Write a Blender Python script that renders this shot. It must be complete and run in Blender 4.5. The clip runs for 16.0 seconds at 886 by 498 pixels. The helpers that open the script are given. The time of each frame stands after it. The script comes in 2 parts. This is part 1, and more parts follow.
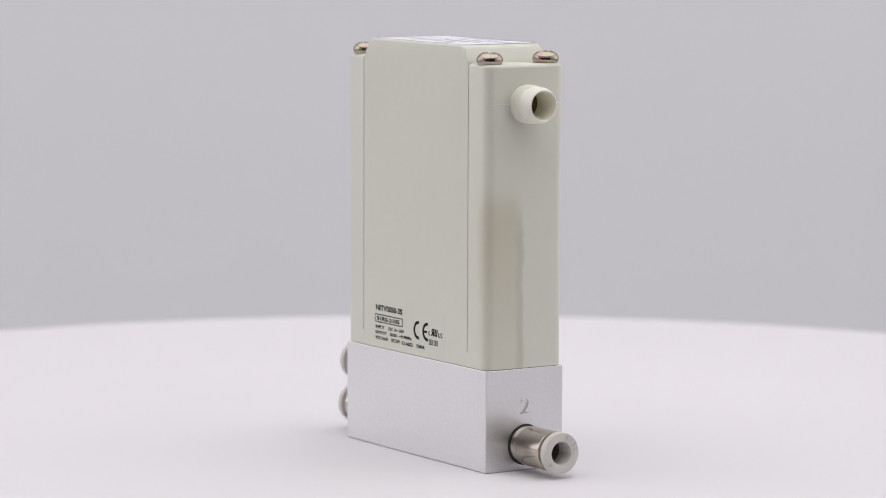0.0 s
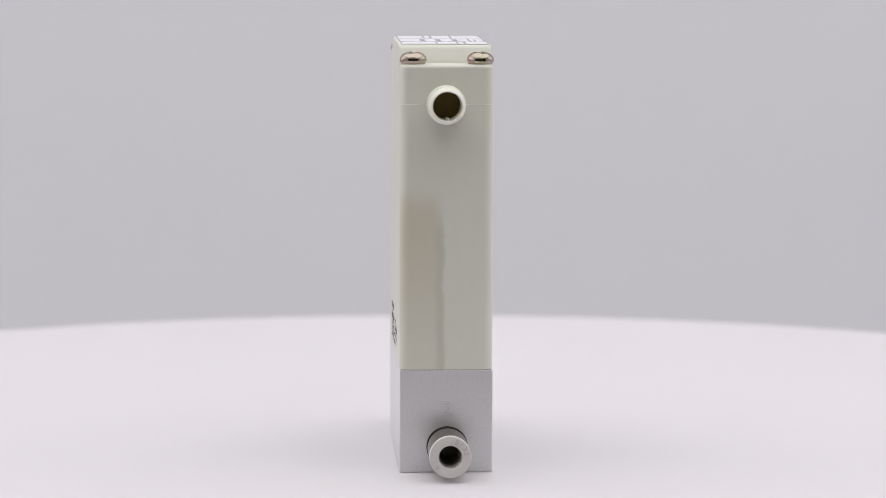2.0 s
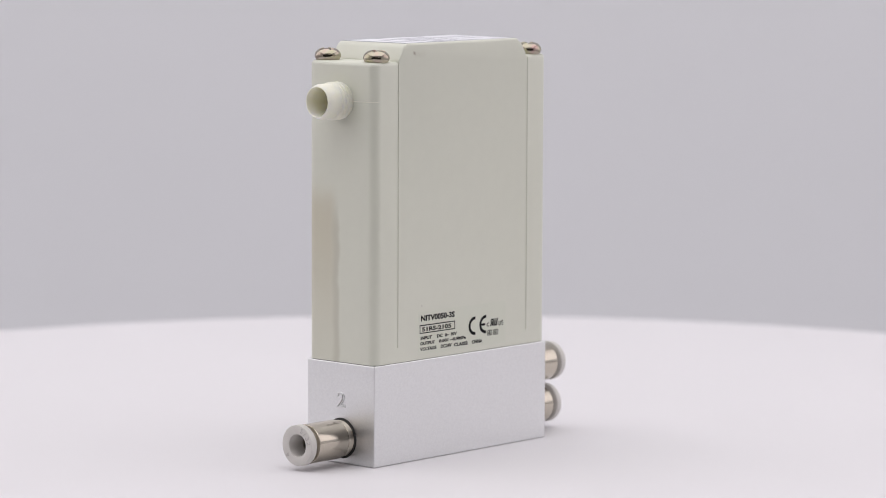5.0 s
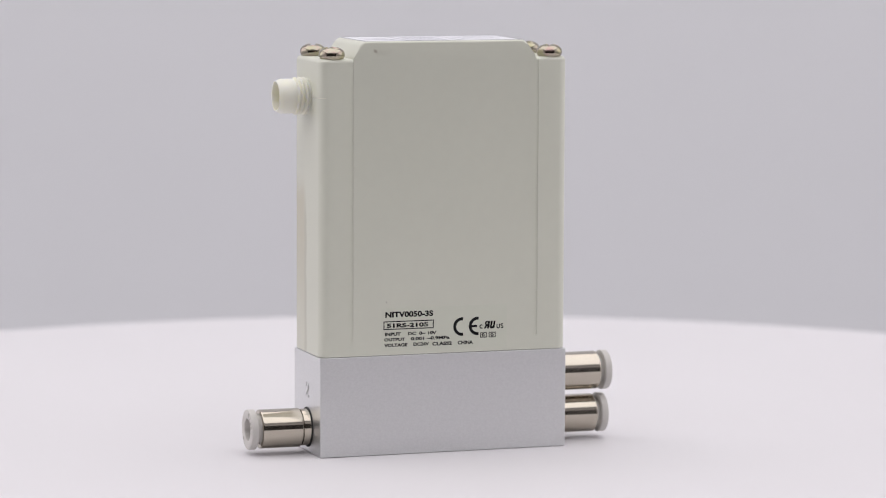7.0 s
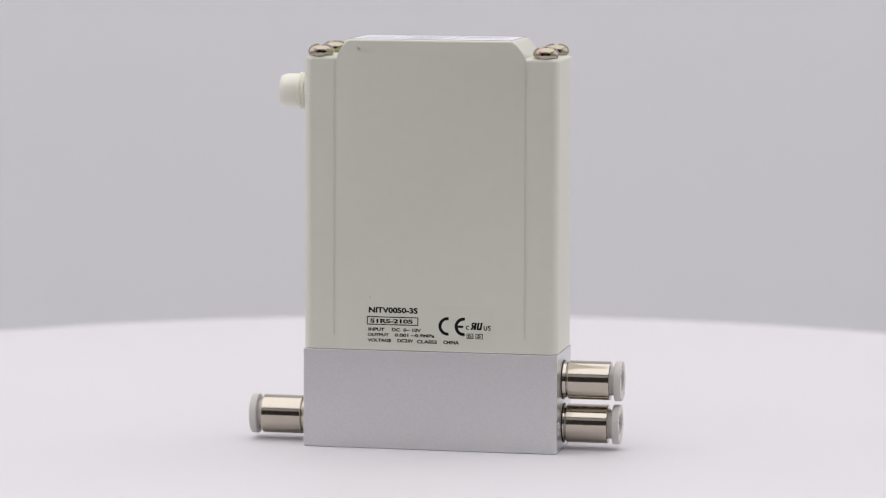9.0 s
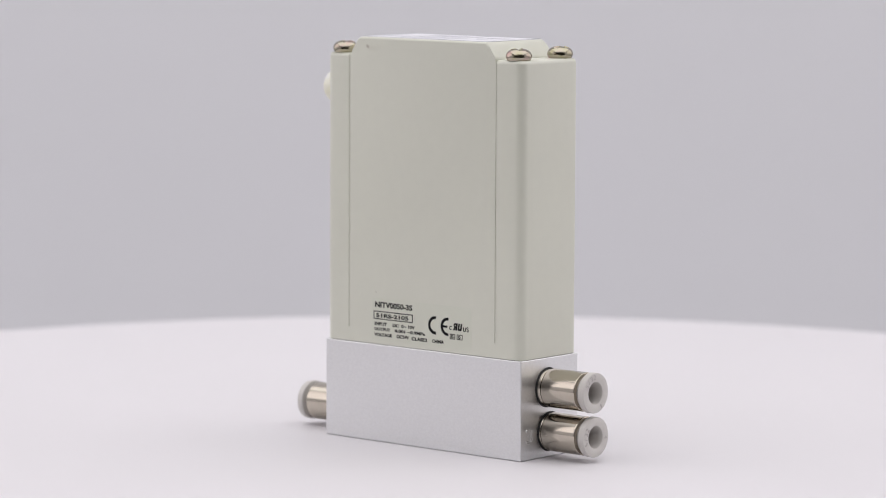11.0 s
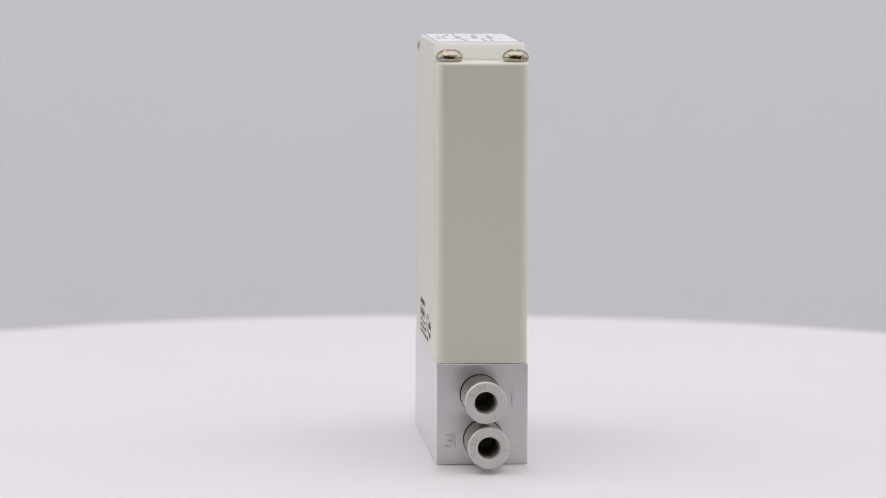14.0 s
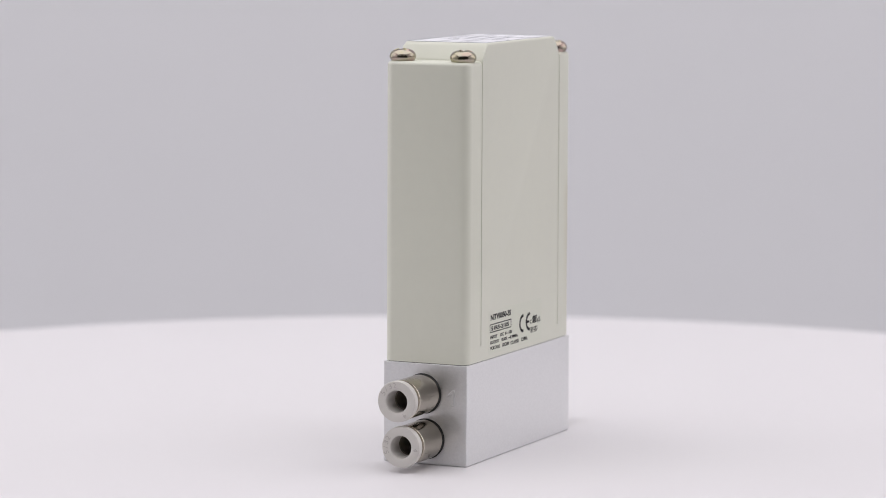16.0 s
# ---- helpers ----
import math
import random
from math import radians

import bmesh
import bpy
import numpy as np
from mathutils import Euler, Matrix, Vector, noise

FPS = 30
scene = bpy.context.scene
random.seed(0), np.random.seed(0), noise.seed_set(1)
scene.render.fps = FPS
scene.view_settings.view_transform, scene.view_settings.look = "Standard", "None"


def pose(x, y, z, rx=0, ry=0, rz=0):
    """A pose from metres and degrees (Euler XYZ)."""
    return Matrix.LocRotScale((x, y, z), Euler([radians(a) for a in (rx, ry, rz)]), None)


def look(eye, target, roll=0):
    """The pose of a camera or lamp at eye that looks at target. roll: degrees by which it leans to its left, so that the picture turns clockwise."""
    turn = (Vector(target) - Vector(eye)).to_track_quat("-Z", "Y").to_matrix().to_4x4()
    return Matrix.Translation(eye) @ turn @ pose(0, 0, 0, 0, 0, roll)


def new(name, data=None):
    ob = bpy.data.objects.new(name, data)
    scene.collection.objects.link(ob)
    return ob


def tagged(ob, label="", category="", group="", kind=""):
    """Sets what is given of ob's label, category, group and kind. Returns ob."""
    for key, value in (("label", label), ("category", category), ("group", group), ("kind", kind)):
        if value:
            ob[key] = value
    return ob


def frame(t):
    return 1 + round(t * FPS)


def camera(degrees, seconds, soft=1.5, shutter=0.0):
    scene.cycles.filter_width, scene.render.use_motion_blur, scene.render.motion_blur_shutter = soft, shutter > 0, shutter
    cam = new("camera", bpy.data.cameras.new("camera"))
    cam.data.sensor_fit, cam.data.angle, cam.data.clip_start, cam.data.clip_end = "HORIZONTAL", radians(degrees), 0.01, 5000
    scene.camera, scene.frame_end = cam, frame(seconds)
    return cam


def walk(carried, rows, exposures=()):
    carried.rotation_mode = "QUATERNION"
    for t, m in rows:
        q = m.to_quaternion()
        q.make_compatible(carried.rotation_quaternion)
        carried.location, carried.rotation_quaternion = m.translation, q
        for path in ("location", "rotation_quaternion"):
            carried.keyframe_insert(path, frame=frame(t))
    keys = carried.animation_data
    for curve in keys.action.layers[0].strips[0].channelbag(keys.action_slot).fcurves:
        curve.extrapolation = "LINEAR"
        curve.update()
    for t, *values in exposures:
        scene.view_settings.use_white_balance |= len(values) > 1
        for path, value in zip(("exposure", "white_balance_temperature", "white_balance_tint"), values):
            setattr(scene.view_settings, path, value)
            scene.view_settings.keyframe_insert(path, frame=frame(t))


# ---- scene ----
cam = camera(14.431, 16.0, soft=0.7)
cam.data.dof.use_dof = True
cam.data.dof.focus_distance = 0.579
cam.data.dof.aperture_fstop = 27.0

EYE = (0.0, -0.59487, 0.09938)
AIM = (0.0, -0.59487 + math.cos(radians(-6.251)), 0.09938 + math.sin(radians(-6.251)))
walk(cam, [(0.0, look(EYE, AIM, 0.24)), (16.0, look(EYE, AIM, 0.24))])

# ---- light: a photo tent with an overhead softbox and one on each side ----
world = bpy.data.worlds.new("studio")
scene.world = world
world.use_nodes = True
world.node_tree.nodes["Background"].inputs[0].default_value = (0.9, 0.92, 1.0, 1)
world.node_tree.nodes["Background"].inputs[1].default_value = 0.02
scene.view_settings.exposure = 0.0


def softbox(name, eye, target, w, h, watts, colour):
    data = bpy.data.lights.new(name, "AREA")
    data.shape, data.size, data.size_y = "RECTANGLE", w, h
    data.energy, data.color = watts, colour
    ob = new(name, data)
    ob.matrix_world = look(eye, target)
    return ob


softbox("overhead_softbox", (0.0, -0.1, 0.95), (0, -0.1, 0), 1.9, 1.6, 13.0, (1.0, 0.985, 0.99))
softbox("left_softbox", (-1.1, 0.15, 0.45), (0, 0, 0.05), 1.1, 0.9, 3.0, (1.0, 0.935, 0.95))
softbox("right_softbox", (1.1, 0.15, 0.45), (0, 0, 0.05), 1.1, 0.9, 2.8, (1.0, 0.935, 0.95))

# ---- sizes in metres ----
MM = 0.001
HALF_L, HALF_T, BLOCK_H = 22.04 * MM, 7.64 * MM, 17.03 * MM
SHOULDER, TOP = 67.2 * MM, 70.12 * MM
AXIS = Vector((3.58 * MM, -2.87 * MM, 0))
SPIN_X = 2.17 * MM


# ---- materials ----
def material(name, base, rough, metal=0.0, vary=0.04, scale=300.0, bump=0.0, bump_scale=3000.0, stretch=(1, 1, 1), coarse=0.13):
    m = bpy.data.materials.new(name)
    m.use_nodes = True
    nt = m.node_tree
    b = nt.nodes["Principled BSDF"]
    b.inputs["Metallic"].default_value = metal
    co = nt.nodes.new("ShaderNodeTexCoord")
    mp = nt.nodes.new("ShaderNodeMapping")
    mp.inputs["Scale"].default_value = stretch
    nt.links.new(co.outputs["Object"], mp.inputs["Vector"])
    n1 = nt.nodes.new("ShaderNodeTexNoise")
    n1.inputs["Scale"].default_value, n1.inputs["Detail"].default_value = scale, 5
    n2 = nt.nodes.new("ShaderNodeTexNoise")
    n2.inputs["Scale"].default_value, n2.inputs["Detail"].default_value = scale * coarse, 3
    for n in (n1, n2):
        nt.links.new(mp.outputs[0], n.inputs["Vector"])
    add = nt.nodes.new("ShaderNodeMath")
    add.operation = "ADD"
    nt.links.new(n1.outputs[0], add.inputs[0])
    nt.links.new(n2.outputs[0], add.inputs[1])
    span = nt.nodes.new("ShaderNodeMapRange")
    span.inputs[1].default_value, span.inputs[2].default_value = 0.6, 1.4
    nt.links.new(add.outputs[0], span.inputs[0])
    mix = nt.nodes.new("ShaderNodeMix")
    mix.data_type = "RGBA"
    mix.inputs["A"].default_value = (*[c * (1 - vary) for c in base], 1)
    mix.inputs["B"].default_value = (*[min(1, c * (1 + vary)) for c in base], 1)
    nt.links.new(span.outputs[0], mix.inputs["Factor"])
    nt.links.new(mix.outputs["Result"], b.inputs["Base Color"])
    rr = nt.nodes.new("ShaderNodeMapRange")
    rr.inputs[3].default_value, rr.inputs[4].default_value = rough * 0.88, min(1, rough * 1.12)
    nt.links.new(span.outputs[0], rr.inputs[0])
    nt.links.new(rr.outputs[0], b.inputs["Roughness"])
    if bump:
        n3 = nt.nodes.new("ShaderNodeTexNoise")
        n3.inputs["Scale"].default_value, n3.inputs["Detail"].default_value = bump_scale, 4
        nt.links.new(mp.outputs[0], n3.inputs["Vector"])
        bp = nt.nodes.new("ShaderNodeBump")
        bp.inputs["Strength"].default_value, bp.inputs["Distance"].default_value = bump, 0.0001
        nt.links.new(n3.outputs[0], bp.inputs["Height"])
        nt.links.new(bp.outputs[0], b.inputs["Normal"])
    return m


def ramp(nt, source, lo, hi, out_lo=0.0, out_hi=1.0):
    """A smooth step of a value from lo to hi."""
    n = nt.nodes.new("ShaderNodeMapRange")
    n.interpolation_type = "SMOOTHERSTEP"
    n.inputs[1].default_value, n.inputs[2].default_value = lo, hi
    n.inputs[3].default_value, n.inputs[4].default_value = out_lo, out_hi
    nt.links.new(source, n.inputs[0])
    return n.outputs[0]


def times(nt, *sockets):
    out = sockets[0]
    for s in sockets[1:]:
        n = nt.nodes.new("ShaderNodeMath")
        n.operation = "MULTIPLY"
        nt.links.new(out, n.inputs[0])
        if isinstance(s, float):
            n.inputs[1].default_value = s
        else:
            nt.links.new(s, n.inputs[1])
        out = n.outputs[0]
    return out


def stained(m, masks):
    """Lays stains over a material's base colour: masks makes (factor socket, colour) pairs from the x, y, z sockets."""
    nt = m.node_tree
    b = nt.nodes["Principled BSDF"]
    co = nt.nodes.new("ShaderNodeTexCoord")
    warp = nt.nodes.new("ShaderNodeTexNoise")
    warp.inputs["Scale"].default_value = 220
    nt.links.new(co.outputs["Object"], warp.inputs["Vector"])
    shift = nt.nodes.new("ShaderNodeVectorMath")
    shift.operation = "MULTIPLY_ADD"
    shift.inputs[1].default_value = (0.0012, 0.0012, 0.003)
    nt.links.new(warp.outputs["Color"], shift.inputs[0])
    nt.links.new(co.outputs["Object"], shift.inputs[2])
    centre = nt.nodes.new("ShaderNodeVectorMath")
    centre.inputs[1].default_value = (-0.0006, -0.0006, -0.0015)
    nt.links.new(shift.outputs[0], centre.inputs[0])
    sep = nt.nodes.new("ShaderNodeSeparateXYZ")
    nt.links.new(centre.outputs[0], sep.inputs[0])
    colour = b.inputs["Base Color"].links[0].from_socket
    for factor, tint in masks(nt, sep.outputs[0], sep.outputs[1], sep.outputs[2]):
        mix = nt.nodes.new("ShaderNodeMix")
        mix.data_type = "RGBA"
        nt.links.new(factor, mix.inputs["Factor"])
        nt.links.new(colour, mix.inputs["A"])
        mix.inputs["B"].default_value = (*tint, 1)
        colour = mix.outputs["Result"]
    nt.links.new(colour, b.inputs["Base Color"])
    return m


def housing_stain(nt, x, y, z):
    end = ramp(nt, x, -0.0218, -0.0183, 1, 0)
    patch = times(nt, end, ramp(nt, y, 0.0000, 0.0030), ramp(nt, z, 0.0410, 0.0490, 1, 0), ramp(nt, z, 0.012, 0.044, 0.14, 0.5))
    streak = times(nt, end, ramp(nt, y, -0.0001, 0.0009), ramp(nt, y, 0.0009, 0.0026, 1, 0), ramp(nt, z, 0.038, 0.046, 1, 0), 0.36)
    return [(patch, (0.50, 0.435, 0.30)), (streak, (0.36, 0.33, 0.24))]


def cover_stain(nt, x, y, z):
    front = ramp(nt, y, -0.0066, -0.0062, 1, 0)
    spot = times(nt, ramp(nt, x, -0.0131, -0.0126), ramp(nt, x, -0.0126, -0.0120, 1, 0), ramp(nt, z, 0.0680, 0.0686), ramp(nt, z, 0.0686, 0.0692, 1, 0), front, 0.75)
    smear = times(nt, ramp(nt, x, -0.0135, -0.0120), ramp(nt, x, -0.0120, -0.0085, 1, 0), ramp(nt, z, 0.0674, 0.0684), ramp(nt, z, 0.0684, 0.0692, 1, 0), front, 0.14)
    speck = times(nt, ramp(nt, x, -0.0107, -0.0104), ramp(nt, x, -0.0104, -0.0101, 1, 0), ramp(nt, z, 0.0256, 0.0259), ramp(nt, z, 0.0259, 0.0263, 1, 0), front, 0.45)
    return [(smear, (0.40, 0.36, 0.29)), (spot, (0.33, 0.29, 0.22)), (speck, (0.35, 0.32, 0.27))]


BODY = (0.694, 0.702, 0.612)
m_housing = stained(material("ivory_plastic", BODY, 0.34, vary=0.018, scale=500), housing_stain)
m_cover = stained(material("ivory_cover_plastic", BODY, 0.34, vary=0.018, scale=500), cover_stain)
for m in (m_housing, m_cover):
    m.node_tree.nodes["Principled BSDF"].inputs["IOR"].default_value = 1.58
m_connector = material("cream_nylon", (0.86, 0.848, 0.74), 0.38, vary=0.03, scale=600)
m_connector.node_tree.nodes["Principled BSDF"].inputs["Subsurface Weight"].default_value = 0.35
m_connector.node_tree.nodes["Principled BSDF"].inputs["Subsurface Radius"].default_value = (0.002, 0.0018, 0.001)
m_connector.node_tree.nodes["Principled BSDF"].inputs["Subsurface Scale"].default_value = 1.0
m_alu = material("satin_aluminium", (0.745, 0.75, 0.757), 0.39, metal=1.0, vary=0.05, scale=4100, bump=0.11, bump_scale=5300, stretch=(0.8, 0.8, 1), coarse=0.55)
m_nickel = material("nickel_plate", (0.52, 0.475, 0.405), 0.13, metal=1.0, vary=0.05, scale=700, bump=0.04, bump_scale=2500, stretch=(0.2, 1, 1))
nt = m_nickel.node_tree
tangent = nt.nodes.new("ShaderNodeTangent")
tangent.direction_type, tangent.axis = "RADIAL", "X"
nt.links.new(tangent.outputs[0], nt.nodes["Principled BSDF"].inputs["Tangent"])
nt.nodes["Principled BSDF"].inputs["Anisotropic"].default_value = 0.75
nt.nodes["Principled BSDF"].inputs["Anisotropic Rotation"].default_value = 0.25
m_ring = material("light_grey_resin", (0.615, 0.592, 0.565), 0.45, vary=0.03, scale=700, bump=0.05)
# darker than the ring's resin: the shade deep in the tube is in this colour
m_bore = material("shaded_bore", (0.15, 0.128, 0.10), 0.5, vary=0.2, scale=900)
m_seal = material("black_rubber", (0.02, 0.02, 0.02), 0.6, vary=0.2, scale=900)
# dark grey stands in for the shade in the gap above the block
m_gap = material("grey_gap_shade", (0.16, 0.155, 0.15), 0.6, vary=0.25, scale=900)
m_ink = material("black_ink", (0.006, 0.006, 0.007), 0.6, vary=0.2, scale=2500)
m_ink.node_tree.nodes["Principled BSDF"].inputs["Specular IOR Level"].default_value = 0.2
m_grey_ink = material("grey_ink", (0.36, 0.36, 0.41), 0.5, vary=0.25, scale=1500)
m_border = material("dark_grey_ink", (0.10, 0.10, 0.125), 0.5, vary=0.2, scale=1500)
m_film = material("clear_film_on_ivory", (0.682, 0.698, 0.604), 0.36, vary=0.015, scale=700)
m_label = material("white_label", (0.80, 0.80, 0.85), 0.35, vary=0.02, scale=500)
m_table = material("white_turntable_laminate", (0.705, 0.686, 0.712), 0.55, vary=0.012, scale=30, bump=0.03, bump_scale=900)
m_paper = material("lavender_grey_paper", (0.768, 0.770, 0.80), 0.9, vary=0.012, scale=4)
m_white = material("white_tent_cloth", (0.80, 0.788, 0.795), 0.9, vary=0.02, scale=6)
m_mark = material("grey_moulded_mark", (0.46, 0.435, 0.42), 0.5, vary=0.1, scale=900)
# dark brown that stands in for the shade down in the cable socket
m_socket_depth = material("brown_socket_depth", (0.15, 0.10, 0.02), 0.6, vary=0.2, scale=900)
m_dark = material("dark_room_paint", (0.035, 0.033, 0.031), 0.9, vary=0.05, scale=6)


def screw_material():
    m = material("passivated_steel", (0.62, 0.58, 0.50), 0.07, metal=1.0, vary=0.06, scale=900, bump=0.9, bump_scale=950)
    nt = m.node_tree
    b = nt.nodes["Principled BSDF"]
    co = nt.nodes.new("ShaderNodeTexCoord")
    no = nt.nodes.new("ShaderNodeTexNoise")
    no.inputs["Scale"].default_value = 480
    nt.links.new(co.outputs["Object"], no.inputs["Vector"])
    cr = nt.nodes.new("ShaderNodeValToRGB")
    cr.color_ramp.elements[0].position, cr.color_ramp.elements[0].color = 0.3, (0.376, 0.354, 0.231, 1)
    cr.color_ramp.elements[1].position, cr.color_ramp.elements[1].color = 0.7, (0.420, 0.299, 0.270, 1)
    e = cr.color_ramp.elements.new(0.5)
    e.color = (0.398, 0.365, 0.293, 1)
    nt.links.new(no.outputs[0], cr.inputs[0])
    nt.links.new(cr.outputs[0], b.inputs["Base Color"])
    return m


m_screw = screw_material()


# ---- mesh helpers ----
def part(name, bm, mat, parent=None, label="", smooth=False):
    """Links a bmesh as one mesh object under a thing or a part."""
    bmesh.ops.recalc_face_normals(bm, faces=bm.faces)
    me = bpy.data.meshes.new(name)
    bm.to_mesh(me)
    bm.free()
    me.materials.append(mat)
    if smooth:
        me.polygons.foreach_set("use_smooth", [p.area < 2.2e-5 for p in me.polygons])
        me.set_sharp_from_angle(angle=radians(38))
    ob = new(name, me)
    if parent:
        ob.parent = parent
        if parent.type == "EMPTY":
            ob.location = -AXIS
    if label:
        ob["label"] = label
    return ob


def box(bm, x0, x1, y0, y1, z0, z1, bevel=0.0, segs=2):
    made = bmesh.ops.create_cube(bm, size=1)["verts"]
    for v in made:
        v.co = Vector(((x0 + x1) / 2 + v.co.x * (x1 - x0), (y0 + y1) / 2 + v.co.y * (y1 - y0), (z0 + z1) / 2 + v.co.z * (z1 - z0)))
    if bevel:
        edges = list({e for v in made for e in v.link_edges})
        bmesh.ops.bevel(bm, geom=edges, offset=bevel, segments=segs, affect="EDGES", profile=0.5)


def lathe(bm, profile, origin, axis, segs=56, closed=True):
    """Turns (along, radius) pairs about an axis from origin; closed joins the last ring to the first."""
    axis = Vector(axis).normalized()
    u = axis.orthogonal().normalized()
    w = axis.cross(u)
    rings = []
    for a, r in profile:
        if r < 1e-7:
            rings.append([bm.verts.new(Vector(origin) + axis * a)])
            continue
        rings.append([bm.verts.new(Vector(origin) + axis * a + r * (u * math.cos(k * math.tau / segs) + w * math.sin(k * math.tau / segs))) for k in range(segs)])
    pairs = list(zip(rings, rings[1:]))
    if closed and len(rings[0]) > 1 and len(rings[-1]) > 1:
        pairs.append((rings[-1], rings[0]))
    for p, q in pairs:
        for k in range(segs):
            n = (k + 1) % segs
            if len(p) == 1:
                bm.faces.new((p[0], q[k], q[n]))
            elif len(q) == 1:
                bm.faces.new((p[k], p[n], q[0]))
            else:
                bm.faces.new((p[k], p[n], q[n], q[k]))


def plan_loop(inset, groove):
    """The housing's outline from above: rounded corners; groove sets the middle back by that much."""
    r, n, pts = 1.65 * MM, 8, []
    lx, ly, rr = HALF_L - inset, HALF_T - inset, r - inset
    for cx, cy, a0 in ((HALF_L - r, -HALF_T + r, -90), (HALF_L - r, HALF_T - r, 0), (-HALF_L + r, HALF_T - r, 90), (-HALF_L + r, -HALF_T + r, 180)):
        for k in range(n + 1):
            a = radians(a0 + 90 * k / n)
            pts.append((cx + rr * math.cos(a), cy + rr * math.sin(a)))
        edge = 16.72 * MM
        if a0 == 0:
            pts += [(edge, ly), (edge - 0.02 * MM, ly - groove), (-edge + 0.02 * MM, ly - groove), (-edge, ly)]
        if a0 == 180:
            pts += [(-edge, -ly), (-edge + 0.02 * MM, -ly + groove), (edge - 0.02 * MM, -ly + groove), (edge, -ly)]
    return pts


def loft(bm, sections):
    """Skins closed outlines (points, z) and caps both ends."""
    rings = [[bm.verts.new((x, y, z)) for x, y in pts] for pts, z in sections]
    for p, q in zip(rings, rings[1:]):
        for k in range(len(p)):
            n = (k + 1) % len(p)
            bm.faces.new((p[k], p[n], q[n], q[k]))
    bm.faces.new(rings[0][::-1])
    bm.faces.new(rings[-1])


def prism(bm, points, place, depth):
    """A flat outline (u, v) set out by place(u, v, w) and given depth."""
    low = [bm.verts.new(place(u, v, 0)) for u, v in points]
    high = [bm.verts.new(place(u, v, depth)) for u, v in points]
    bm.faces.new(low[::-1])
    bm.faces.new(high)
    for k in range(len(points)):
        n = (k + 1) % len(points)
        bm.faces.new((low[k], low[n], high[n], high[k]))


def facing(origin, right, normal):
    """Maps (u, v, w) on an upright face to places: u to the right, v up, w out of the face."""
    o, r, n = Vector(origin), Vector(right), Vector(normal)
    return lambda u, v, w: o + r * u + Vector((0, 0, 1)) * v + n * w


def mapped(curve, place, u0, u1, v0, v1, depth):
    """A curve's mesh, stretched to fill u0..u1 and v0..v1 of a face."""
    tmp = bpy.data.objects.new("letters", curve)
    scene.collection.objects.link(tmp)
    me = bpy.data.meshes.new_from_object(tmp.evaluated_get(bpy.context.evaluated_depsgraph_get()))
    bpy.data.objects.remove(tmp)
    bpy.data.curves.remove(curve)
    bm = bmesh.new()
    bm.from_mesh(me)
    bpy.data.meshes.remove(me)
    lo = [min(v.co[i] for v in bm.verts) for i in range(3)]
    hi = [max(v.co[i] for v in bm.verts) for i in range(3)]
    for v in bm.verts:
        f = [(v.co[i] - lo[i]) / max(hi[i] - lo[i], 1e-9) for i in range(3)]
        v.co = place(u0 + f[0] * (u1 - u0), v0 + f[1] * (v1 - v0), f[2] * depth)
    return bm


def lettering(text, place, u0, u1, v0, v1, depth, heavy=0.0):
    """Letters in the built-in font that fill u0..u1 and v0..v1."""
    curve = bpy.data.curves.new("letters", "FONT")
    curve.body, curve.extrude, curve.offset, curve.resolution_u = text, 0.05, heavy, 3
    return mapped(curve, place, u0, u1, v0, v1, depth)


def stamped(digit, place, u0, u1, v0, v1, depth):
    """A stamped digit: a raised bead along its outline."""
    kind = "CURVE" if digit == "1" else "FONT"
    curve = bpy.data.curves.new("bead", kind)
    if kind == "FONT":
        curve.body, curve.fill_mode, curve.resolution_u = digit, "NONE", 4
    else:
        curve.dimensions, curve.fill_mode = "2D", "NONE"
        shape = ((0.20, 0), (0.34, 0), (0.34, 0.7), (0.24, 0.7), (0.0, 0.56), (0.0, 0.47), (0.20, 0.56))
        line = curve.splines.new("POLY")
        line.points.add(len(shape) - 1)
        for p, (x, y) in zip(line.points, shape):
            p.co = (x, y, 0, 1)
        line.use_cyclic_u = True
    curve.bevel_depth, curve.bevel_resolution = 0.028, 1
    return mapped(curve, place, u0, u1, v0, v1, depth)


def arc(cu, cv, r0, r1, a0, a1, n=20):
    """The outline of a part of a ring, in degrees."""
    steps = [radians(a0 + (a1 - a0) * k / n) for k in range(n + 1)]
    return [(cu + r1 * math.cos(a), cv + r1 * math.sin(a)) for a in steps] + [(cu + r0 * math.cos(a), cv + r0 * math.sin(a)) for a in reversed(steps)]


def rect(u0, u1, v0, v1, lean=0.0):
    return [(u0, v0), (u1, v0), (u1 + lean, v1), (u0 + lean, v1)]


def frame_bars(bm, place, u0, u1, v0, v1, w, depth):
    for r in (rect(u0, u1, v0, v0 + w), rect(u0, u1, v1 - w, v1), rect(u0, u0 + w, v0 + w, v1 - w), rect(u1 - w, u1, v0 + w, v1 - w)):
        prism(bm, r, place, depth)


# ---- the tent: plain walls that close the place ----
def slab(name, dims, mat, label):
    bm = bmesh.new()
    box(bm, *dims)
    return tagged(part(name, bm, mat), label, "wall", kind="structure")


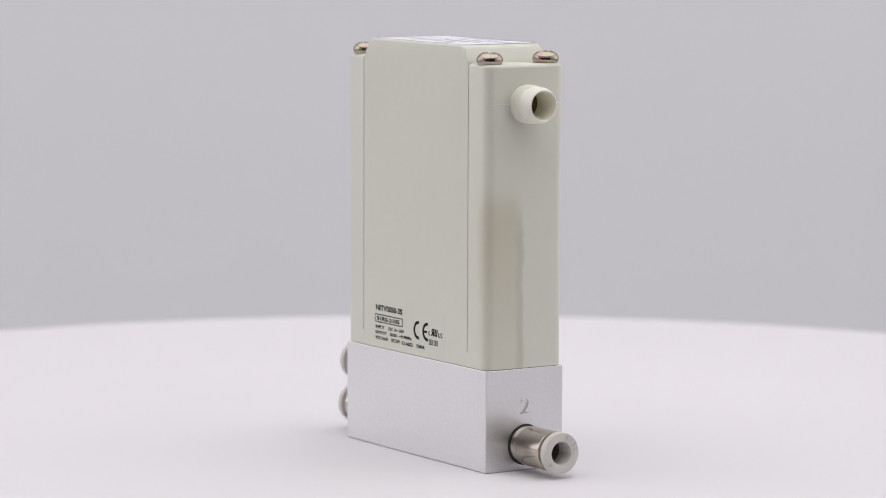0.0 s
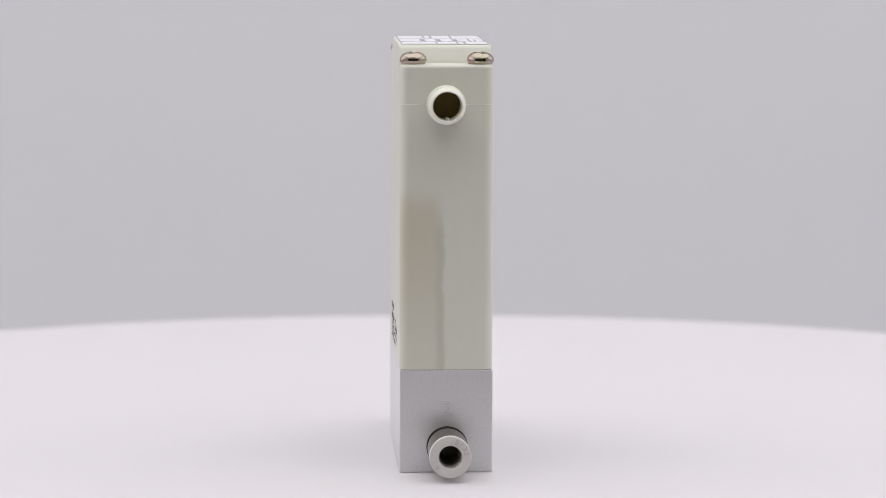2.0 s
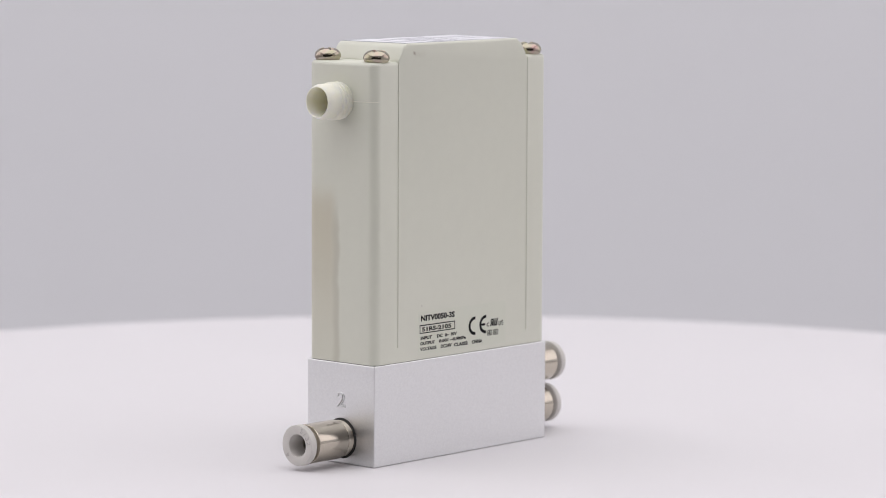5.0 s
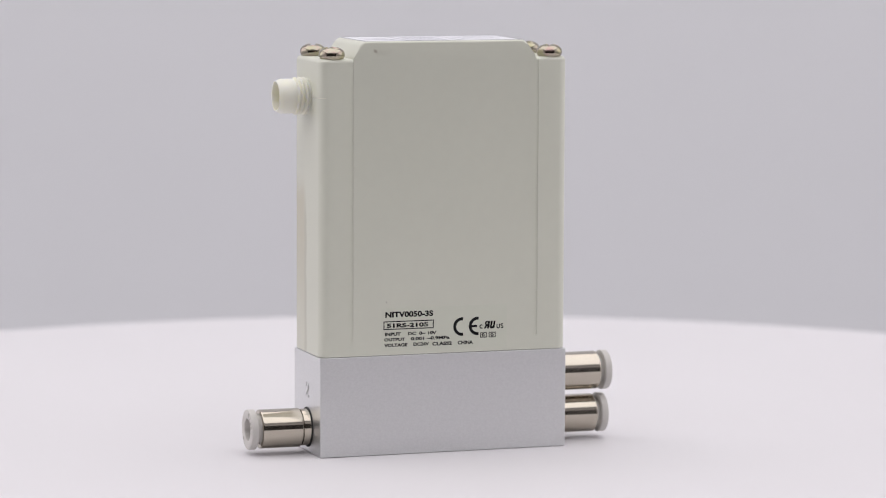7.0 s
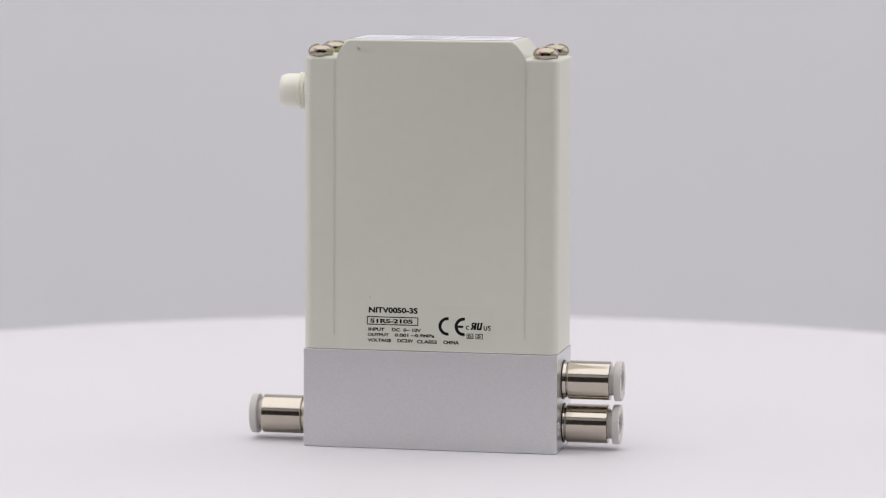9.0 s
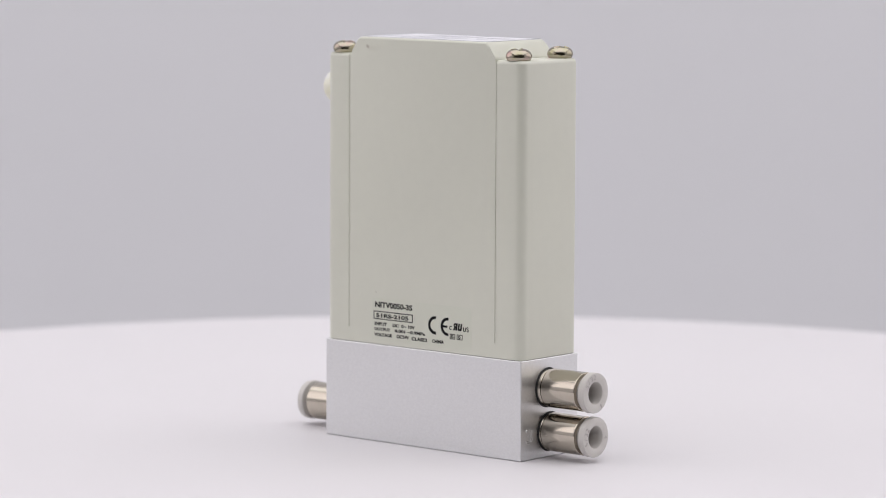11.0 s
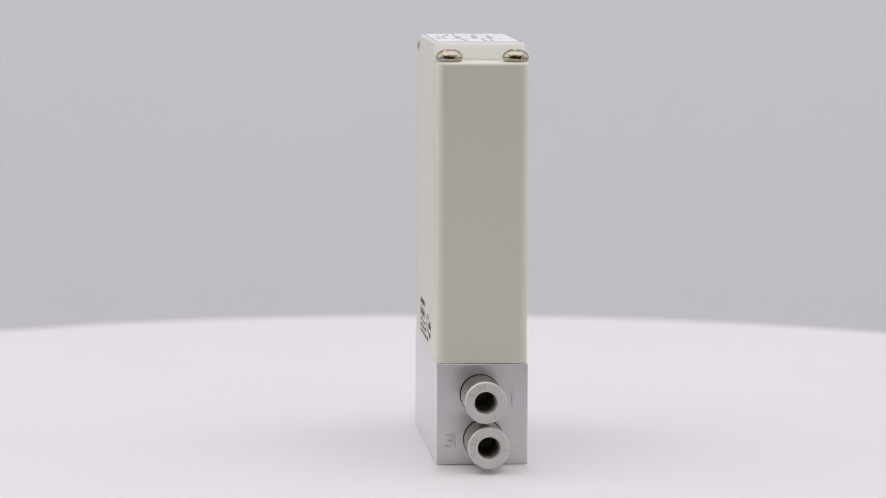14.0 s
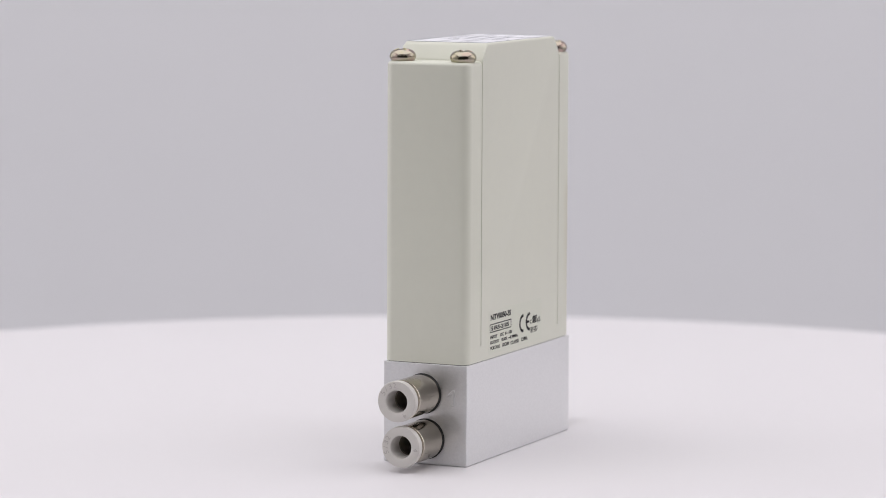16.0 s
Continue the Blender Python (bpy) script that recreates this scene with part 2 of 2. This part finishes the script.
slab("backdrop", (-1.6, 1.6, 0.85, 0.9, -0.62, 1.25), m_paper, "plain lavender-grey paper backdrop behind the turntable")
slab("wall_west", (-1.25, -1.2, -1.3, 0.846, -0.62, 1.25), m_white, "white cloth side wall of the photo tent")
slab("wall_east", (1.2, 1.25, -1.3, 0.846, -0.62, 1.25), m_white, "white cloth side wall of the photo tent")
slab("wall_south", (-1.196, 1.196, -1.3, -1.25, -0.62, 0.67), m_dark, "dark wall of the room on the open side")
slab("wall_front_flap", (-1.196, 1.196, -1.3, -1.25, 0.673, 1.25), m_white, "white cloth front flap of the photo tent")
slab("ceiling", (-1.6, 1.6, -1.3, 1.2, 1.254, 1.3), m_white, "white cloth roof of the photo tent")["category"] = "ceiling"
slab("floor", (-1.6, 1.6, -1.3, 1.2, -0.67, -0.624), m_paper, "pale grey floor under the turntable")["category"] = "floor"


# ---- the turntable ----
def turntable():
    top = tagged(new("turntable"), "round white motorised turntable with a smooth matt top", "turntable")
    bm = bmesh.new()
    R = 0.1785
    lathe(bm, [(0, 0), (0, R - 0.002), (-0.0006, R - 0.0006), (-0.002, R), (-0.016, R), (-0.018, R - 0.002), (-0.018, 0)], (0, 0, 0), (0, 0, 1), 160, False)
    plate = part("plate", bm, m_table, None, smooth=True)
    plate.parent = top
    bm = bmesh.new()
    lathe(bm, [(-0.0185, 0), (-0.0185, 0.12), (-0.07, 0.13), (-0.624, 0.13), (-0.624, 0)], (0, 0, 0), (0, 0, 1), 96, False)
    foot = part("foot", bm, m_table, None, smooth=True)
    foot.parent = top
    return top


# ---- the pressure regulator ----
regulator = tagged(new("pressure_regulator"), "ivory plastic pressure regulator on an aluminium base, standing on the turntable", "regulator")


def base_block():
    bm = bmesh.new()
    box(bm, -HALF_L, HALF_L, -HALF_T, HALF_T, 0.06 * MM, BLOCK_H, 0.16 * MM)
    block = part("base_block", bm, m_alu, regulator, "satin aluminium manifold block with stamped port numbers")
    left = facing((-HALF_L, 0, 0), (0, -1, 0), (-1, 0, 0))
    right = facing((HALF_L, 0, 0), (0, 1, 0), (1, 0, 0))
    for digit, place, u, v0, v1 in (("2", left, 0.15, 9.5, 12.1), ("1", right, 4.85, 10.1, 12.8), ("3", right, -5.35, 2.8, 5.4)):
        w = (0.6 if digit == "1" else 0.95) * MM
        bm = stamped(digit, place, u * MM - w, u * MM + w, v0 * MM, v1 * MM, 0.12 * MM)
        part("port_number", bm, m_alu, block, "stamped port number")
    # an added strip fills the gap under the housing; its grey paints the shade there
    bm = bmesh.new()
    loft(bm, [(plan_loop(0.12 * MM, 0), BLOCK_H - 0.02 * MM), (plan_loop(0.12 * MM, 0), BLOCK_H + 0.08 * MM)])
    part("gap_strip", bm, m_gap, regulator, "thin grey strip for the shaded gap under the housing")


def housing():
    bm = bmesh.new()
    g, z0 = 0.115 * MM, BLOCK_H + 0.06 * MM
    flat, cut = plan_loop(0, 0), plan_loop(0, g)
    r = 0.7 * MM
    rim = [(plan_loop(r * (1 - math.cos(radians(a))), g), SHOULDER - r + r * math.sin(radians(a))) for a in (0, 18, 36, 54, 72, 90)]
    loft(bm, [(plan_loop(0.05 * MM, 0), z0), (flat, z0 + 0.05 * MM), (flat, 19.6 * MM), (cut, 19.61 * MM), *rim])
    body = part("housing", bm, m_housing, regulator, "ivory housing with a brown stain down its connector side", smooth=True)
    # the raised joint across the connector side; its paler cream paints in the top light
    bm = bmesh.new()
    rings = []
    for off, z in ((-0.05, 60.84), (0.05, 60.7), (-0.05, 60.56)):
        around = [(x, y) for x, y in plan_loop(-off * MM, 0) if x < -HALF_L + 1.1 * MM]
        rings.append([bm.verts.new((x, y, z * MM)) for x, y in sorted(around, key=lambda p: p[1])])
    for p, q in zip(rings, rings[1:]):
        for k in range(len(p) - 1):
            bm.faces.new((p[k], p[k + 1], q[k + 1], q[k]))
    part("seam", bm, m_connector, body, "moulding seam, coloured paler for the top light it catches")
    return body


def cover():
    """The middle shell between the two grooves, with the raised top."""
    pts = [(-16.24, 19.595), (16.24, 19.595), (16.24, 67.2), (16.0, 67.65), (14.75, 69.4), (14.5, 69.72), (14.15, 70.02), (13.8, 70.12),
           (-13.9, 70.12), (-14.35, 70.02), (-14.8, 69.72), (-15.1, 69.35), (-16.0, 67.65), (-16.24, 67.2)]
    bm = bmesh.new()
    f = facing((0, -HALF_T, 0), (1, 0, 0), (0, 1, 0))
    prism(bm, [(u * MM, v * MM) for u, v in pts], f, 2 * HALF_T)
    rim = [e for e in bm.edges if abs(e.verts[0].co.y - e.verts[1].co.y) < 1e-7 and max(e.verts[0].co.z, e.verts[1].co.z) > 0.06]
    rim = [e for e in rim if min(e.verts[0].co.z, e.verts[1].co.z) > 0.0665]
    bmesh.ops.bevel(bm, geom=rim, offset=0.42 * MM, segments=4, affect="EDGES", profile=0.5, clamp_overlap=True)
    return part("cover", bm, m_cover, regulator, "ivory cover shell with printed data", smooth=True)


def print_side(shell, place):
    """The printed data panel of one broad side."""
    d = 0.03 * MM
    bm = bmesh.new()
    prism(bm, [(u * MM, v * MM) for u, v in rect(-11.3, 11.2, 17.8, 25.1)], place, 0.012 * MM)
    film = part("film", bm, m_film, shell, "clear film under the print")
    X = lambda p: (-10.58 + (p - 72) / 31.15) * MM
    Z = lambda p: (24.48 - (p - 52) / 31.0) * MM
    words = (("NITV0050-3S", 72, 338, 83, 52, 0.042), ("51RS-2105", 80, 311, 137, 114, 0.042), ("INPUT", 70, 158, 180, 162, 0.042), ("DC  0~ 10V", 198, 356, 180, 162, 0.042),
             ("OUTPUT", 66, 182, 208, 191, 0.042), ("0.001 ~0.9MPa", 214, 429, 208, 190, 0.042), ("VOLTAGE", 66, 194, 238, 220, 0.042),
             ("DC24V", 228, 315, 238, 219, 0.042), ("CLASS2", 333, 443, 240, 221, 0.042), ("CHINA", 476, 561, 240, 220, 0.042))
    for text, a, b, lo, hi, heavy in words:
        part("printed_word", lettering(text, place, X(a), X(b), Z(lo), Z(hi), d, heavy), m_ink, shell, "black printed lettering")
    bm = bmesh.new()
    frame_bars(bm, place, X(62), X(341), Z(147), Z(102), 0.16 * MM, d)
    part("printed_box", bm, m_ink, shell, "black printed outline box")
    # conformity mark: two open arcs, one with a bar
    r1, r0 = 1.58 * MM, 1.06 * MM
    cv = (Z(97) + Z(193)) / 2
    bm = bmesh.new()
    for left_px in (450, 537):
        prism(bm, arc(X(left_px) + r1, cv, r0, r1, 82, 278, 28), place, d)
    prism(bm, rect(X(537) + 0.2 * MM, X(537) + 1.5 * MM, cv - 0.19 * MM, cv + 0.19 * MM), place, d * 1.2)
    part("printed_mark", bm, m_ink, shell, "black printed mark of two open arcs")
    # approval mark: leaning strokes between small letters' shapes
    bm = bmesh.new()
    prism(bm, arc(X(608), Z(149), 0.19 * MM, 0.36 * MM, 50, 310, 14), place, d)
    u, v0, v1, k = X(622), Z(160), Z(121), 0.2 * MM
    prism(bm, arc(u + 0.58 * MM, v1 - 0.38 * MM, 0.12 * MM, 0.40 * MM, 60, 300, 14), place, d)
    prism(bm, rect(u + 0.55 * MM, u + 0.93 * MM, v0, v1, k), place, d * 1.1)
    prism(bm, rect(u + 0.0 * MM, u + 0.34 * MM, v0, v0 + 0.62 * MM, 0.36 * MM), place, d * 1.2)
    prism(bm, rect(u + 1.06 * MM, u + 1.40 * MM, v0 + 0.2 * MM, v1, k), place, d)
    prism(bm, rect(u + 1.58 * MM, u + 1.90 * MM, v0, v1, k), place, d)
    prism(bm, rect(u + 1.08 * MM, u + 1.62 * MM, v0, v0 + 0.32 * MM), place, d * 1.1)
    prism(bm, arc(X(703), Z(153), 0.14 * MM, 0.31 * MM, 180, 360, 12), place, d)
    prism(bm, rect(X(703) - 0.31 * MM, X(703) - 0.14 * MM, Z(153), Z(138)), place, d)
    prism(bm, rect(X(703) + 0.14 * MM, X(703) + 0.31 * MM, Z(153), Z(138)), place, d)
    prism(bm, arc(X(724), Z(142.5), 0.09 * MM, 0.25 * MM, 20, 270, 12), place, d)
    prism(bm, arc(X(724), Z(154.5), 0.09 * MM, 0.25 * MM, -160, 90, 12), place, d)
    part("printed_mark", bm, m_ink, shell, "small black approval mark")
    for a, b in ((602, 638), (650, 689)):
        bm = bmesh.new()
        frame_bars(bm, place, X(a), X(b), Z(208), Z(180), 0.13 * MM, d)
        mid = (X(a) + X(b)) / 2
        prism(bm, arc(mid - 0.06 * MM, Z(194), 0.10 * MM, 0.27 * MM, 40, 320, 12), place, d)
        prism(bm, rect(mid, mid + 0.3 * MM, Z(198), Z(193)), place, d * 1.1)
        part("printed_symbol", bm, m_ink, shell, "small black boxed symbol")


def top_label(shell):
    bm = bmesh.new()
    z = TOP
    box(bm, -14.1 * MM, 13.9 * MM, -7.2 * MM, 7.2 * MM, z - 0.02 * MM, z + 0.05 * MM)
    part("top_label", bm, m_label, shell, "white rating label with a thin dark border")
    flat = lambda u, v, w: Vector((u, v, z + 0.05 * MM + w))
    d = 0.02 * MM
    bm = bmesh.new()
    frame_bars(bm, flat, -14.05 * MM, 13.85 * MM, -7.15 * MM, 7.15 * MM, 0.12 * MM, d)
    for u in (-6.2, 3.0):
        prism(bm, rect(u * MM, (u + 0.14) * MM, -7.0 * MM, 7.0 * MM), flat, d)
    part("label_border", bm, m_border, shell, "thin dark printed border")
    rnd = random.Random(4)
    # columns of unreadable print: start, end, half height of the bars, rows
    for u0, u1, half, rows in ((-12.6, -7.4, 0.16, (-3.4, -2.2, 1.2)), (-5.0, 1.8, 0.42, (-2.2, 0.6, 3.2)), (-4.6, 1.2, 0.15, (-5.6, -4.6)), (4.6, 11.6, 0.17, (-2.0, 1.4, 2.6))):
        bm = bmesh.new()
        for v in rows:
            a = u0
            while a < u1 - 0.4:
                w = rnd.uniform(0.4, 1.3)
                prism(bm, rect(a * MM, min(a + w, u1) * MM, (v - half) * MM, (v + half) * MM), flat, d)
                a += w + rnd.uniform(0.2, 0.4)
        part("label_print", bm, m_grey_ink, shell, "rows of small grey print")


def screw(x, y, turn):
    """A domed screw head with a cross recess."""
    bm = bmesh.new()
    R, H, n, rings = 2.22 * MM, 1.96 * MM, 96, 36
    prev = None
    for i in range(rings + 1):
        f = i / rings
        if i == 0:
            ring = [bm.verts.new((0, 0, H - 0.55 * MM))]
        else:
            ring = []
            a = f * math.pi / 2
            rr, zz = R * math.sin(a) ** 0.9, H * (0.22 + 0.78 * math.cos(a) ** 0.8 if a < math.pi / 2 - 1e-6 else 0.22)
            for k in range(n):
                px, py = rr * math.cos(math.tau * k / n), rr * math.sin(math.tau * k / n)
                near = min(abs(px), abs(py)) / (0.36 * MM)
                cut = max(0.0, min(1.0, (1.35 - near) / 0.5)) * max(0.0, min(1.0, (1.62 * MM - rr) / (0.3 * MM)))
                z = zz - 0.55 * MM * cut * cut * (3 - 2 * cut)
                ring.append(bm.verts.new((px, py, z)))
        if prev:
            for k in range(n):
                m = (k + 1) % n
                bm.faces.new((prev[0], ring[k], ring[m]) if len(prev) == 1 else (prev[k], prev[m], ring[m], ring[k]))
        prev = ring
    foot = [bm.verts.new((v.co.x * 0.88, v.co.y * 0.88, -0.12 * MM)) for v in prev]
    for k in range(n):
        m = (k + 1) % n
        bm.faces.new((prev[k], prev[m], foot[m], foot[k]))
    bm.faces.new(foot)
    bmesh.ops.transform(bm, matrix=pose(x * MM, y * MM, SHOULDER + 0.1 * MM, 0, 0, turn), verts=bm.verts)
    part("screw", bm, m_screw, regulator, "domed passivated steel screw", smooth=True)


def connector():
    """The threaded nylon socket for the cable."""
    o = (-HALF_L, 0.25 * MM, 60.72 * MM)
    prof = [(-0.4, 3.05), (0.25, 3.05)]
    for k in range(3):
        a = 0.35 + 0.72 * k
        prof += [(a, 2.85), (a + 0.22, 3.18), (a + 0.42, 3.18), (a + 0.62, 2.85)]
    prof += [(2.7, 2.93), (4.6, 2.93), (5.15, 2.72), (5.45, 2.58), (5.5, 2.48), (5.45, 2.40), (5.2, 2.34), (-5.0, 2.3)]
    bm = bmesh.new()
    lathe(bm, [(a * MM, r * MM) for a, r in prof], o, (-1, 0, 0), 64, True)
    plug = part("connector", bm, m_connector, regulator, "cream threaded nylon cable socket", smooth=True)
    # an added disc hides the housing face; its brown paints the socket's dark depth
    bm = bmesh.new()
    lathe(bm, [(0.08 * MM, 0), (0.08 * MM, 2.32 * MM), (-0.3 * MM, 2.32 * MM), (-0.3 * MM, 0)], o, (-1, 0, 0), 40, False)
    part("depth_disc", bm, m_socket_depth, plug, "brown disc for the dark depth of the socket", smooth=False)
    bm = bmesh.new()
    box(bm, o[0] - 3.6 * MM, o[0] - 0.05 * MM, o[1] - 0.4 * MM, o[1] + 0.2 * MM, o[2] - 2.32 * MM, o[2] - 2.0 * MM, 0.1 * MM)
    part("key", bm, m_connector, plug, "small moulded key in the socket")


def fitting(side, y, z, reach, neck):
    """A push-in tube fitting on an end of the block: nickel sleeve, resin release ring, seal."""
    o = (side * HALF_L, y * MM, z * MM)
    ax = (side, 0, 0)
    e = reach
    bm = bmesh.new()
    prof = [(-0.5, 3.12), (neck - 0.3, 3.12), (neck - 0.24, 3.08), (neck - 0.18, 2.88), (neck - 0.04, 2.88), (neck, 3.2), (neck + 0.08, 3.3), (neck + 0.13, 3.32), (neck + 0.2, 3.32), (e - 0.26, 3.32), (e - 0.18, 3.32), (e - 0.06, 3.27), (e, 3.1), (e - 0.02, 2.6), (-0.5, 2.6)]
    lathe(bm, [(a * MM, r * MM) for a, r in prof], o, ax, 72, True)
    sleeve = part("fitting", bm, m_nickel, regulator, "nickel-plated push-in tube fitting", smooth=True)
    bm = bmesh.new()
    lathe(bm, [(0.02 * MM, 2.9 * MM), (0.02 * MM, 3.42 * MM), (0.14 * MM, 3.4 * MM), (0.2 * MM, 3.3 * MM), (0.2 * MM, 2.9 * MM)], o, ax, 64, True)
    part("seal", bm, m_seal, sleeve, "black rubber seal", smooth=True)
    bm = bmesh.new()
    prof = [(e - 2.5, 2.55), (e + 0.05, 2.55), (e + 0.06, 2.45), (e + 0.74, 2.45), (e + 0.78, 3.28), (e + 0.9, 3.42), (e + 1.85, 3.42), (e + 2.0, 3.36), (e + 2.05, 3.2),
            (e + 2.05, 2.15), (e + 1.95, 1.92), (e + 1.7, 1.84), (e - 2.5, 1.84)]
    lathe(bm, [(a * MM, r * MM) for a, r in prof], o, ax, 72, True)
    ring = part("release_ring", bm, m_ring, sleeve, "light grey release ring with moulded size marks", smooth=True)
    # bore walls and end, with the inner shade put into their colour
    bm = bmesh.new()
    lathe(bm, [((e - 6.4) * MM, 0), ((e - 6.4) * MM, 1.3 * MM), ((e - 1.3) * MM, 1.62 * MM), ((e - 1.3) * MM, 1.85 * MM), ((e - 6.8) * MM, 1.85 * MM), ((e - 6.8) * MM, 0)], o, ax, 40, False)
    part("bore", bm, m_bore, sleeve, "tube bore, coloured dark for the shade inside", smooth=True)
    return ring, o, ax, e


def ring_marks(made, turn):
    """Moulded size marks on a release ring's face."""
    ring, o, ax, e = made
    sleeve = ring.parent
    side = ax[0]
    for text, a0, step, size in (("5/32", turn + 60, 18, 0.84), ("4", turn - 120, 0, 0.84)):
        bm = bmesh.new()
        for k, ch in enumerate(text):
            a = radians(a0 - step * (k - (len(text) - 1) / 2))
            r = 2.72 * MM
            up = Vector((0, side * math.cos(a), math.sin(a)))
            right = Vector((0, side * math.sin(a), -math.cos(a)))
            c = Vector(o) + Vector(ax) * (e + 2.04) * MM + up * r
            place = lambda u, v, w, c=c, up=up, right=right: c + right * u + up * v + Vector(ax) * w
            w = (0.2 if ch == "/" else 0.27) * MM
            one = lettering(ch, place, -w, w, -size / 2 * MM, size / 2 * MM, 0.05 * MM, 0.0)
            me = bpy.data.meshes.new("tmp")
            one.to_mesh(me)
            one.free()
            bm.from_mesh(me)
            bpy.data.meshes.remove(me)
        part("size_mark", bm, m_mark, sleeve, "raised moulded size mark")


base_block()
housing()
shell = cover()
print_side(shell, facing((0, -HALF_T, 0), (1, 0, 0), (0, -1, 0)))
print_side(shell, facing((1.85 * MM, HALF_T, 0), (-1, 0, 0), (0, 1, 0)))
top_label(shell)
for sx, sy, turn in ((-19.4, -5.5, 20), (19.4, -5.5, 55), (-19.4, 5.5, 70), (19.4, 5.5, 8)):
    screw(sx, sy, turn)
connector()
ring_marks(fitting(1, -0.4, 11.93, 8.22, 1.0), 64)
ring_marks(fitting(1, 0.2, 4.36, 7.85, 0.65), 114)
ring_marks(fitting(-1, -0.18, 4.3, 8.65, 1.6), -20)
disc = turntable()


def motions():
    """The turntable and what stands on it turn together at an even rate."""
    for thing in (disc, regulator):
        rows = [(k * 0.25, pose(SPIN_X, 0, 0, 0, 0, 122.603 - 14.8249 * k * 0.25)) for k in range(65)]
        walk(thing, rows)


motions()
